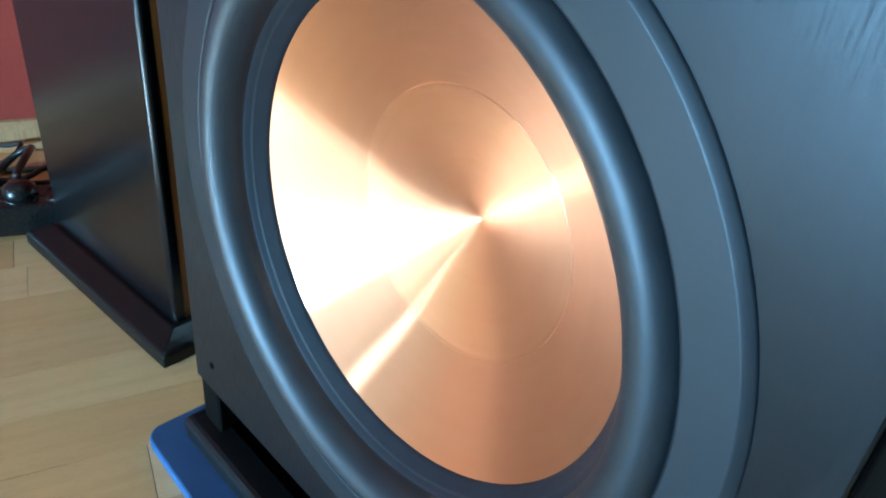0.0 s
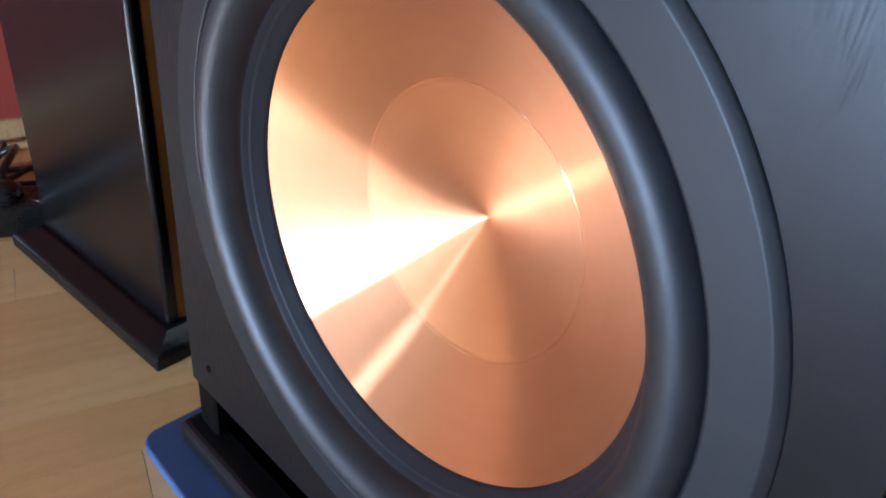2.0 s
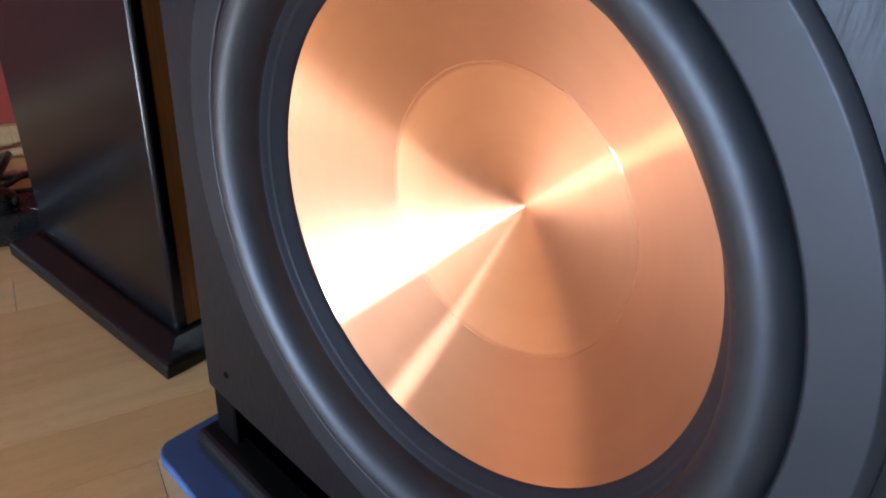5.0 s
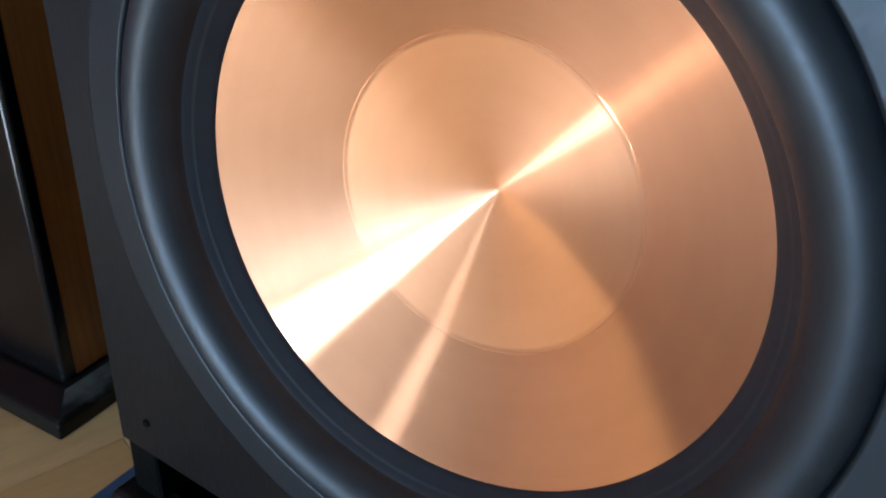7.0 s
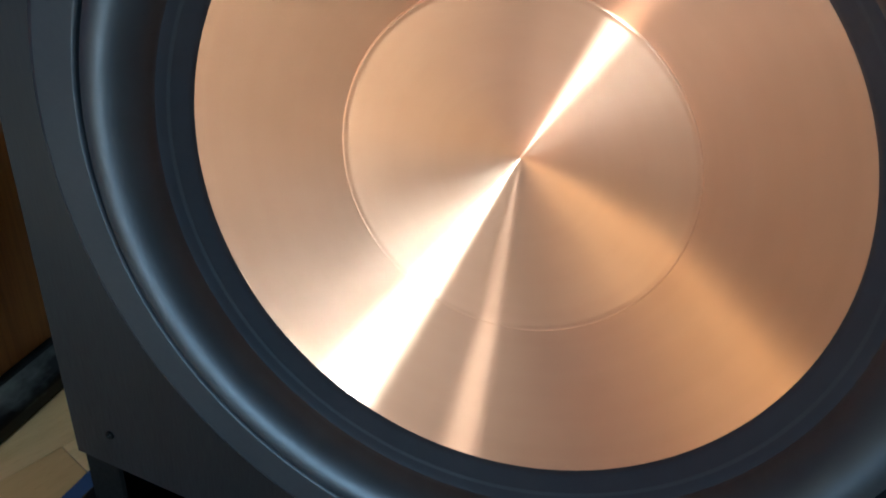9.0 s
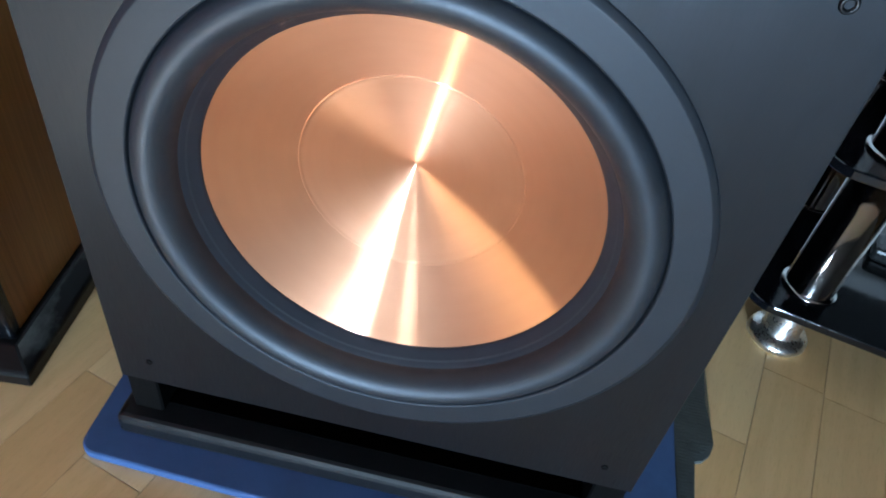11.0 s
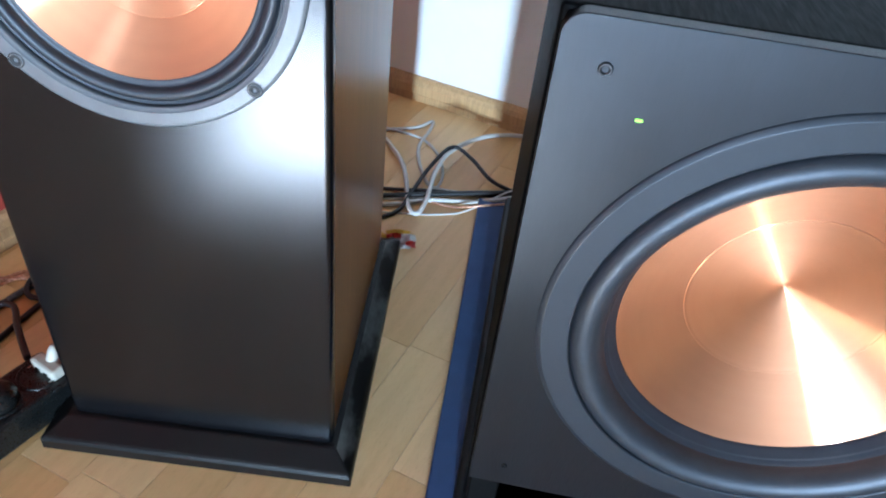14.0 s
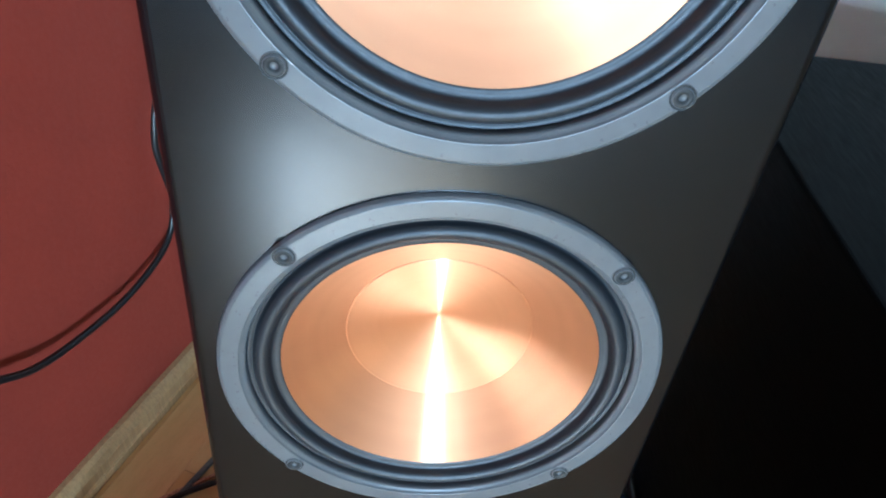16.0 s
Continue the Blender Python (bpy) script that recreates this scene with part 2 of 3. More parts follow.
def part(name, bm, mat, parent=None, label="", smooth=False, at=None):
    ob = new(name, mesh_of(name, bm, mat, smooth))
    if parent is not None:
        ob.parent = parent
    if at is not None:
        ob.matrix_basis = at
    if label:
        tagged(ob, label)
    return ob


def anchor(name, m, label, category, group="", kind=""):
    ob = new(name)
    ob.matrix_basis = m
    return tagged(ob, label, category, group, kind)


def box(x0, x1, y0, y1, z0, z1, bev=0.0, seg=2, bm=None):
    b2 = bmesh.new()
    bmesh.ops.create_cube(b2, size=1, matrix=Matrix.LocRotScale(((x0 + x1) / 2, (y0 + y1) / 2, (z0 + z1) / 2), None, (x1 - x0, y1 - y0, z1 - z0)))
    if bev:
        bmesh.ops.bevel(b2, geom=b2.edges[:], offset=bev, segments=seg, profile=0.5, affect="EDGES")
    if bm is None:
        return b2
    return join(bm, b2)


def join(bm, other, m=None):
    me = bpy.data.meshes.new("joined")
    if m is not None:
        bmesh.ops.transform(other, matrix=m, verts=other.verts)
    other.to_mesh(me)
    other.free()
    bm.from_mesh(me)
    bpy.data.meshes.remove(me)
    return bm


def lathe(profile, seg=128, closed=False):
    """Turns (radius, depth) pairs round the local y axis."""
    bm = bmesh.new()
    rows = []
    for r, y in profile:
        if r < 1e-6:
            rows.append([bm.verts.new((0, y, 0))])
        else:
            rows.append([bm.verts.new((r * math.cos(2 * math.pi * i / seg), y, r * math.sin(2 * math.pi * i / seg))) for i in range(seg)])
    pairs = list(zip(rows, rows[1:])) + ([(rows[-1], rows[0])] if closed else [])
    for a, b in pairs:
        for i in range(seg):
            j = (i + 1) % seg
            q = [a[i % len(a)], a[j % len(a)], b[j % len(b)], b[i % len(b)]]
            q = list(dict.fromkeys(q))
            if len(q) > 2:
                bm.faces.new(q)
    bmesh.ops.recalc_face_normals(bm, faces=bm.faces[:])
    return bm


def spline(points, step=8):
    """Catmull-Rom through the given points."""
    p = [Vector(q) for q in points]
    p = [p[0] * 2 - p[1]] + p + [p[-1] * 2 - p[-2]]
    out = []
    for i in range(1, len(p) - 2):
        for k in range(step):
            t = k / step
            a, b, c, d = p[i - 1], p[i], p[i + 1], p[i + 2]
            out.append(0.5 * (2 * b + (c - a) * t + (2 * a - 5 * b + 4 * c - d) * t * t + (3 * b - a - 3 * c + d) * t ** 3))
    out.append(p[-2])
    return out


def tube(points, r, seg=8, step=8, bm=None, flat=1.0):
    bm = bm or bmesh.new()
    c = spline(points, step)
    prev = None
    up = Vector((0.13, 0.21, 0.97)).normalized()
    for i, q in enumerate(c):
        d = (c[min(i + 1, len(c) - 1)] - c[max(i - 1, 0)]).normalized()
        a = d.cross(up)
        a = a.normalized() if a.length > 1e-4 else Vector((1, 0, 0))
        b = a.cross(d)
        ring = [bm.verts.new(q + a * r * math.cos(2 * math.pi * k / seg) + b * r * flat * math.sin(2 * math.pi * k / seg)) for k in range(seg)]
        if prev:
            for k in range(seg):
                bm.faces.new((prev[k], prev[(k + 1) % seg], ring[(k + 1) % seg], ring[k]))
        else:
            bm.faces.new(ring[::-1])
        prev = ring
    bm.faces.new(prev)
    bmesh.ops.recalc_face_normals(bm, faces=bm.faces[:])
    return bm


def slab(outline, z0, z1, bev=0.0, seg=2):
    """A flat piece with the given outline, in x and y."""
    bm = bmesh.new()
    lo = [bm.verts.new((x, y, z0)) for x, y in outline]
    f = bm.faces.new(lo)
    g = bmesh.ops.extrude_face_region(bm, geom=[f])
    bmesh.ops.translate(bm, vec=(0, 0, z1 - z0), verts=[v for v in g["geom"] if isinstance(v, bmesh.types.BMVert)])
    bmesh.ops.recalc_face_normals(bm, faces=bm.faces[:])
    if bev:
        ed = [e for e in bm.edges if abs(e.verts[0].co.z - e.verts[1].co.z) < 1e-6]
        bmesh.ops.bevel(bm, geom=ed, offset=bev, segments=seg, profile=0.5, affect="EDGES")
    return bm


def rounded(x0, x1, y0, y1, r, n=6):
    out = []
    for cx, cy, a in ((x1 - r, y1 - r, 0), (x0 + r, y1 - r, 90), (x0 + r, y0 + r, 180), (x1 - r, y0 + r, 270)):
        for k in range(n + 1):
            t = radians(a + 90 * k / n)
            out.append((cx + r * math.cos(t), cy + r * math.sin(t)))
    return out


def upright(bm):
    """Lays a slab's outline plane (x, y) upright into (x, z), its height becoming depth."""
    bmesh.ops.transform(bm, matrix=Matrix(((1, 0, 0, 0), (0, 0, 1, 0), (0, 1, 0, 0), (0, 0, 0, 1))), verts=bm.verts)
    bmesh.ops.recalc_face_normals(bm, faces=bm.faces[:])
    return bm


def panel_with_hole(x0, x1, z0, z1, cx, cz, r, y0, y1, corner=0.0, n=96):
    """An upright panel with a round hole through it."""
    bm = bmesh.new()
    rows = [[], [], [], []]
    extra = {round(math.atan2(z1 - 0.5 * corner - cz, sx * (x1 - 0.5 * corner)) % (2 * math.pi) + k * 0.008, 6) for sx in (-1, 1) for k in range(-6, 7)} if corner else set()
    angles = sorted({round(2 * math.pi * i / n, 6) for i in range(n)} | extra | {round(math.atan2(z - cz, x - cx) % (2 * math.pi), 6) for x in (x0, x1) for z in (z0, z1)})
    for a in angles:
        c, s_ = math.cos(a), math.sin(a)
        k = min(((x1 if c > 0 else x0) - cx) / c if abs(c) > 1e-9 else 9e9, ((z1 if s_ > 0 else z0) - cz) / s_ if abs(s_) > 1e-9 else 9e9)
        ox, oz = cx + k * c, cz + k * s_
        if corner and s_ > 0:      # the upper corners are rounded
            lo, hi = 0.0, k
            for _ in range(30):
                mid = (lo + hi) / 2
                dx, dz = max(0.0, abs(cx + mid * c - (x0 + x1) / 2) - ((x1 - x0) / 2 - corner)), max(0.0, cz + mid * s_ - (z1 - corner))
                lo, hi = (mid, hi) if math.hypot(dx, dz) < corner else (lo, mid)
            ox, oz = cx + lo * c, cz + lo * s_
        for row, (x, y, z) in zip(rows, ((cx + r * c, y1, cz + r * s_), (cx + r * c, y0, cz + r * s_), (ox, y0, oz), (ox, y1, oz))):
            row.append(bm.verts.new((x, y, z)))
    m = len(angles)
    for a, b in zip(rows, rows[1:] + rows[:1]):
        for i in range(m):
            bm.faces.new((a[i], a[(i + 1) % m], b[(i + 1) % m], b[i]))
    bmesh.ops.recalc_face_normals(bm, faces=bm.faces[:])
    rim = [e for e in bm.edges if {v.index for v in e.verts} and all(abs(v.co.y - y0) < 1e-6 and math.hypot(v.co.x - cx, v.co.z - cz) > r * 1.02 for v in e.verts) and len(e.link_faces) == 2 and any(abs(f.normal.y) < 0.5 for f in e.link_faces)]
    if corner:
        bmesh.ops.bevel(bm, geom=rim, offset=0.0005, segments=1, profile=0.5, affect="EDGES")
    return bm


def open_front(bm, y):
    bmesh.ops.delete(bm, geom=[f for f in bm.faces if all(v.co.y < y for v in f.verts)], context="FACES")
    return bm


# ---- the room ----
CORNER = Vector((-0.655, 0.88, 0))   # where the red and the white wall meet
RM = Matrix.Translation(CORNER) @ Matrix.Rotation(ROOM, 4, "Z")   # room axes: x along the white wall, y into it


RED_X = 0.03                         # how far the red wall stands into the room


def struct(name, bm, mat, label, m=RM):
    return tagged(part(name, bm, mat, at=m), label, kind="structure")


floor = struct("floor", box(-0.2, 4.4, -4.4, 0.9, -0.06, -0.003), JOINT, "beech strip laminate floor with fine dark joints")
BM = RM @ pose(0, 0.005, 0)
struct("wall_back", box(-0.2, 5.2, 0.0, 0.15, -0.05, 2.5), WHITE, "white painted plaster wall behind the speakers", BM)
struct("wall_red", box(-0.15, RED_X, -4.3, 0.003, -0.05, 2.5), RED, "dark red painted wall with a rough paint edge")
struct("wall_side", box(4.2, 4.35, -4.3, 0.58, -0.05, 2.5), GREYWALL, "unseen plain wall, dark grey to keep reflections dark")
struct("ceiling", box(-0.2, 4.4, -4.4, 0.9, 2.503, 2.6), CEIL, "plain white ceiling")

# unseen wall square to the subwoofer's front; low slot and high window shape light
I4 = Matrix.Identity(4)


def wall_window():
    y0, y1 = WIN_Y - 0.2, WIN_Y
    bm = box(-3.4, -1.04, y0, y1, -0.05, 2.5)
    box(-1.04, -0.64, y0, y1, -0.05, 1.55, bm=bm)
    box(-1.04, -0.64, y0, y1, 2.08, 2.5, bm=bm)
    box(-0.64, -0.085, y0, y1, -0.05, 2.5, bm=bm)
    box(-0.085, 0.085, y0, y1, 0.56, 2.5, bm=bm)
    box(-0.085, 0.085, y0, y1, -0.05, 0.06, bm=bm)
    box(0.085, 4.2, y0, y1, -0.05, 2.5, bm=bm)
    return bm


struct("wall_front", wall_window(), GREYWALL, "unseen grey wall with openings that shape the light", I4)


def skirting(name, length, axis, m):
    """A moulded skirting board, its top edge rounded, its foot set off by a groove."""
    prof = [(0, 0), (0.016, 0), (0.016, 0.012), (0.0145, 0.0135), (0.0145, 0.028), (0.011, 0.036), (0.006, 0.041), (0, 0.042)]
    bm = bmesh.new()
    ends = []
    for s in (0.0, length):
        ends.append([bm.verts.new((s, -d, h) if axis == "x" else (d, -s, h)) for d, h in prof])
    for i in range(len(prof)):
        j = (i + 1) % len(prof)
        bm.faces.new((ends[0][i], ends[0][j], ends[1][j], ends[1][i]))
    bm.faces.new(ends[0])
    bm.faces.new(ends[1][::-1])
    bmesh.ops.recalc_face_normals(bm, faces=bm.faces[:])
    return struct(name, bm, OAK, "beech-coloured skirting board along the wall foot", m)


skirting("baseboard", 4.6, "x", BM)
skirting("baseboard", 4.2, "y", RM @ pose(RED_X, 0, 0))


# ---- subwoofer ----
SZ = 0.28           # height of the driver's centre


def ring_part(name, profile, mat, parent, at, label="", seg=128, closed=False):
    return part(name, lathe(profile, seg, closed), mat, parent, label, True, at)


def screw_mesh(r, depth):
    """A socket screw in flat rings: light hub, dark head, a dark ring painted as the recess's shade."""
    bm = lathe([(0, 0.0002), (r * 0.3, 0.0002), (r * 0.34, -0.0006), (r * 0.74, -0.0007), (r * 0.82, -0.0003), (r * 0.84, 0.0002), (r * 0.97, 0.0002), (r, 0.0), (r * 1.02, 0.0), (r * 1.02, depth)], 24)
    for f in bm.faces:
        c = math.hypot(*f.calc_center_median().xz)
        f.material_index = 1 if r * 0.3 < c < r * 0.76 or r * 0.83 < c < r * 0.98 else 0
    return bm


sub = anchor("subwoofer", pose(0, 0, 0), "black subwoofer with a spun copper cone on a blue mat", "subwoofer")
part("cabinet", open_front(box(-0.2005, 0.2005, 0.0095, 0.5, 0.034, 0.4795, 0.0035, 3), 0.0097), VINYL, sub, "black ash vinyl cabinet")
part("baffle", panel_with_hole(-0.1985, 0.1985, 0.077, 0.479, 0, SZ, 0.1535, 0.0, 0.0135, 0.013), BRUSHED, sub, "brushed black front panel")
# port: cheeks, back and roof coloured black for the shade in its depth
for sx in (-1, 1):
    part("port_cheek", box(min(sx * 0.172, sx * 0.197), max(sx * 0.172, sx * 0.197), 0.002, 0.06, 0.0335, 0.0765, 0.0015, 1), HOLESHADE, sub)
part("slot_port", box(-0.172, 0.172, 0.09, 0.11, 0.0335, 0.0765), HOLESHADE, sub, "slot port under the front panel, its shaded depth coloured black")
part("port_roof", box(-0.172, 0.172, 0.0225, 0.09, 0.0725, 0.0765), HOLESHADE, sub)
part("base", box(-0.208, 0.208, -0.012, 0.495, 0.0102, 0.0335, 0.006, 3), BASE, sub, "black base board with a rounded front lip")
C = pose(0, 0, SZ)
part("front_frame", panel_with_hole(-0.1945, 0.1945, 0.078, 0.47, 0, SZ, 0.158, 0.0115, 0.018), VINYL, sub)
ring_part("trim_ring", [(0.1525, 0.004), (0.1525, -0.0019), (0.1526, -0.0022), (0.1534, -0.0029), (0.1537, -0.003), (0.1542, -0.003), (0.1708, -0.003), (0.1712, -0.003), (0.1718, -0.0028), (0.1745, -0.0013), (0.175, -0.0009), (0.1752, -0.0004), (0.1752, 0.004)], TRIM, sub, C, "dark grey matt trim ring")
roll = [(0.1535, 0.009), (0.153, 0.005)]
for k in range(21):
    a = math.pi * k / 20
    roll.append((0.1405 + 0.012 * math.cos(a), 0.0045 + 0.006 * k / 20 - 0.0145 * math.sin(a)))
roll += [(0.1275, 0.0118), (0.125, 0.0145)]
ring_part("surround", roll, RUBBER, sub, C, "fat half-roll rubber surround")
ring_part("cone_edge", [(0.1288, 0.01), (0.128, 0.0108), (0.1273, 0.0117), (0.1214, 0.0195), (0.1209, 0.0202), (0.1203, 0.0214), (0.1195, 0.0245)], FLAT, sub, C)


def cone_profile(r0, y0, r1, y1, n=48, sag=0.0):
    return [(r0 + (r1 - r0) * k / n, y0 + (y1 - y0) * k / n + sag * math.sin(math.pi * k / n)) for k in range(n + 1)]


ring_part("cone", cone_profile(0.1202, 0.0221, 0.0712, 0.0535, sag=0.0008), COPPER, sub, C, "spun copper cone", 160)
ring_part("dust_cap", [(0.0717, 0.0534), (0.0713, 0.0528), (0.0708, 0.0528)] + cone_profile(0.0702, 0.0534, 0.0, 0.0727, sag=0.0006), COPPER, sub, C, "spun copper dust cap with a fine raised rim", 160)


def grille_socket(x, z):
    mat = SCREW if z > 0.3 else HOLESHADE
    k = 1.0 if z > 0.3 else 0.62
    ob = part("grille_socket", lathe([(0.0, 0.002), (0.0018, 0.002), (0.0022, -0.0012), (0.0034, -0.0016), (0.004, -0.0006), (0.0042, 0.002)], 20), mat, sub, "small grille socket", True, pose(x, -0.0002, z) @ Matrix.Diagonal((k, k, k, 1)))
    return ob


for gx, gz in ((-0.172, 0.1025), (0.172, 0.1025), (-0.172, 0.4515), (0.172, 0.4515)):
    grille_socket(gx, gz)
part("status_light", box(-0.0021, 0.0021, -0.0006, 0.002, -0.001, 0.001, 0.0005), LED, sub, "lit green status light", at=pose(-0.148, 0, 0.426))


def badge():
    """The maker's badge as plain shapes: a block and a run of bars."""
    block = part("badge", box(-0.0185, -0.0105, -0.0006, 0.001, -0.0042, 0.0042, 0.0004, 1), LOGO, sub, "copper-coloured badge", at=pose(0.0, 0, 0.467))
    for k, (w, h) in enumerate(((0.0034, 0.0026), (0.0024, 0.0034), (0.0036, 0.0026), (0.0036, 0.003), (0.0034, 0.0026), (0.0036, 0.0034))):
        part("bar", box(0, w, -0.0006, 0.001, -0.0026, h - 0.001, 0.0003, 1), LOGO, block, at=pose(-0.0092 + k * 0.0046, 0, 0))


badge()

# ---- mats under the subwoofer ----
mat_outline = [(-0.246, 0.512), (-0.2385, 0.25), (-0.2335, 0.02), (-0.233, -0.012)]
for k in range(1, 7):
    t = radians(180 + 90 * k / 6)
    mat_outline.append((-0.218 + 0.015 * math.cos(t), -0.02 + 0.015 * math.sin(t)))
mat_outline += [(-0.1, -0.0385), (0.1, -0.041), (0.25, -0.04), (0.2585, -0.03), (0.259, 0.05), (0.2605, 0.13), (0.25, 0.512)]
tagged(part("exercise_mat", slab(mat_outline, 0.0004, 0.0102, 0.002, 2), BLUE), "blue foam exercise mat folded under the subwoofer", "mat")


def ribbed_mat():
    out = [(0.2615, 0.0), (0.262, -0.03), (0.271, -0.03), (0.274, 0.03), (0.277, 0.072), (0.2785, 0.09)]
    out += [(0.286, 0.0925), (0.293, 0.1), (0.2975, 0.112), (0.297, 0.13), (0.2935, 0.16), (0.296, 0.2), (0.3, 0.26), (0.3, 0.5), (0.2615, 0.5)]
    bm = slab(out, 0.0003, 0.0055)
    rib = bmesh.new()
    y = -0.028
    while y < 0.45:
        x1 = 0.2725 + 0.02 * max(0.0, min(1.0, (y - 0.09) / 0.02)) + 0.004 * max(0, min(1, y / 0.09))
        if x1 > 0.264:
            box(0.2622, x1, y, y + 0.0017, 0.0052, 0.0064, bm=rib)
        y += 0.0034
    return join(bm, rib)


tagged(part("ribbed_mat", ribbed_mat(), GREYMAT), "grey ribbed rubber mat underside showing beside the blue mat", "mat")

# ---- floorstanding speaker ----
TM = pose(-0.4518, 0.0304, 0, 0, 0, 4.75)
TW = 0.1232
tower = anchor("floorstanding_speaker", TM, "tall black-fronted speaker with cherry sides and copper woofers", "loudspeaker")
part("cabinet", open_front(box(-TW + 0.001, TW - 0.001, 0.0102, 0.31, 0.026, 1.1, 0.002, 2), 0.0104), CHERRY, tower, "cherry veneered cabinet")


def tower_front():
    """Panels round the two holes, closed at the sides by a small rounded edge."""
    w = TW - 0.005
    bm = box(-w, w, 0.0, 0.0106, 0.026, 0.3435)
    for z in (0.462, 0.699):
        join(bm, panel_with_hole(-w, w, z - 0.1185, z + 0.1185, 0, z, 0.1, 0.0, 0.0106))
    box(-w, w, 0.0, 0.0106, 0.8175, 1.1, bm=bm)
    inner = [f for f in bm.faces if abs(f.normal.z) > 0.9 and 0.03 < f.calc_center_median().z < 1.09 and abs(f.calc_center_median().x) < 1e-3 and f.calc_area() > 0.005]
    bmesh.ops.delete(bm, geom=inner, context="FACES_ONLY")
    for s_ in (-1, 1):
        prof = [(w, 0.0)] + [(w + 0.005 * math.sin(radians(15 * k)), 0.005 - 0.005 * math.cos(radians(15 * k))) for k in range(1, 7)] + [(TW, 0.0106)]
        rows = [[bm.verts.new((s_ * x, y, z)) for x, y in prof] for z in (0.026, 1.1)]
        for i in range(len(prof) - 1):
            f = bm.faces.new((rows[0][i], rows[0][i + 1], rows[1][i + 1], rows[1][i]))
            f.smooth = True
    bmesh.ops.recalc_face_normals(bm, faces=bm.faces[:])
    return bm


part("front_baffle", tower_front(), SATIN, tower, "satin black front panel")


def plinth():
    bm = bmesh.new()
    levels = [(0.1458, -0.0275, 0.335, 0.0), (0.1458, -0.0275, 0.335, 0.013), (0.1435, -0.025, 0.333, 0.016), (0.127, -0.005, 0.314, 0.0258)]
    rows = [[bm.verts.new(p) for p in ((-w, f, z), (w, f, z), (w, b, z), (-w, b, z))] for w, f, b, z in levels]
    for a, b in zip(rows, rows[1:]):
        for i in range(4):
            bm.faces.new((a[i], a[(i + 1) % 4], b[(i + 1) % 4], b[i]))
    bm.faces.new(rows[0][::-1])
    bm.faces.new(rows[-1])
    bmesh.ops.bevel(bm, geom=[e for e in bm.edges if not e.is_boundary], offset=0.0012, segments=1, affect="EDGES")
    bm.normal_update()
    for f in bm.faces:
        f.material_index = 1 if f.normal.x > 0.3 else 0
    return bm


part("plinth", plinth(), [PLINTHCLEAN, PLINTH], tower, "scuffed black plinth with bevelled edges")


def woofer(z):
    w = part("woofer", lathe([(0.098, 0.004), (0.0975, -0.0006), (0.0985, -0.002), (0.1, -0.0022), (0.1004, -0.0031), (0.1006, -0.0034), (0.1011, -0.0034), (0.1084, -0.0034), (0.109, -0.0034), (0.1093, -0.0033), (0.1106, -0.0026), (0.1109, -0.0023), (0.1115, 0.0)], 128), FLANGE, tower, "silver-grey woofer frame", True, pose(0, -0.0002, z))
    roll2 = [(0.0985, 0.004), (0.0965, 0.002), (0.0955, 0.0035)]
    for k in range(9):
        a = math.pi * k / 8
        roll2.append((0.0902 + 0.0044 * math.cos(a), 0.0035 - 0.0048 * math.sin(a)))
    roll2 += [(0.0852, 0.004), (0.083, 0.0045), (0.0816, 0.0042), (0.0805, 0.0055)]
    ring_part("surround", roll2, RUBBER, w, None, "thin black rubber surround")
    ring_part("cone", cone_profile(0.0814, 0.0045, 0.0505, 0.0315, sag=0.0012), COPPER_FINE, w, None, "spun copper cone")
    ring_part("dust_cap", [(0.0507, 0.0318), (0.0504, 0.0308), (0.0499, 0.0308)] + cone_profile(0.0494, 0.0311, 0.0, 0.0456, sag=0.001), COPPER_FINE, w, None, "spun copper dust cap")
    for sx in (-1, 1):
        for sz in (-1, 1):
            part("screw", screw_mesh(0.0052, 0.003), [FLANGE, SOCKETGREY], w, "recessed hex socket screw", True, pose(sx * 0.0755, -0.0039, sz * 0.0746))
    return w


for wz in (0.462, 0.699):
    woofer(wz)


# ---- television rack ----
RK = pose(0.381, 0.275, 0, 0, 0, -15)
rack = anchor("media_rack", RK, "media rack of black glass shelves on chrome tubes", "shelf rack")


SHELVES = (0.079, 0.243, 0.4295)


def shelf(z):
    part("shelf", slab(rounded(-0.058, 0.95, -0.052, 0.236, 0.03, 8), z - 0.0095, z, 0.0015, 2), GLASS_BLACK, rack, "black tempered glass shelf")


def post(x, y):
    up = Matrix.Translation((x, y, 0)) @ Matrix.Rotation(radians(90), 4, "X")
    foot = [(0, 0.0), (0.029, 0.0), (0.0315, 0.003), (0.031, 0.008), (0.027, 0.0125), (0.0215, 0.0135), (0.0195, 0.016), (0.0195, SHELVES[0] - 0.0095)]
    part("foot", lathe(foot, 40), FOOTCHROME, rack, "round chrome foot", True, up)
    for z0, z1 in zip(SHELVES, (z - 0.0095 for z in SHELVES[1:])):
        t = [(0.0, z0), (0.0272, z0), (0.0282, z0 + 0.001), (0.0274, z0 + 0.0032), (0.0246, z0 + 0.0036), (0.0242, z0 + 0.004), (0.0242, z1), (0.0, z1)]
        part("tube", lathe(t, 40), CHROME, rack, "polished chrome tube", True, up)


for z in SHELVES:
    shelf(z)
for px_, py_ in ((0.0, 0.0), (-0.006, 0.158), (0.89, 0.0), (0.89, 0.158)):
    post(px_, py_)

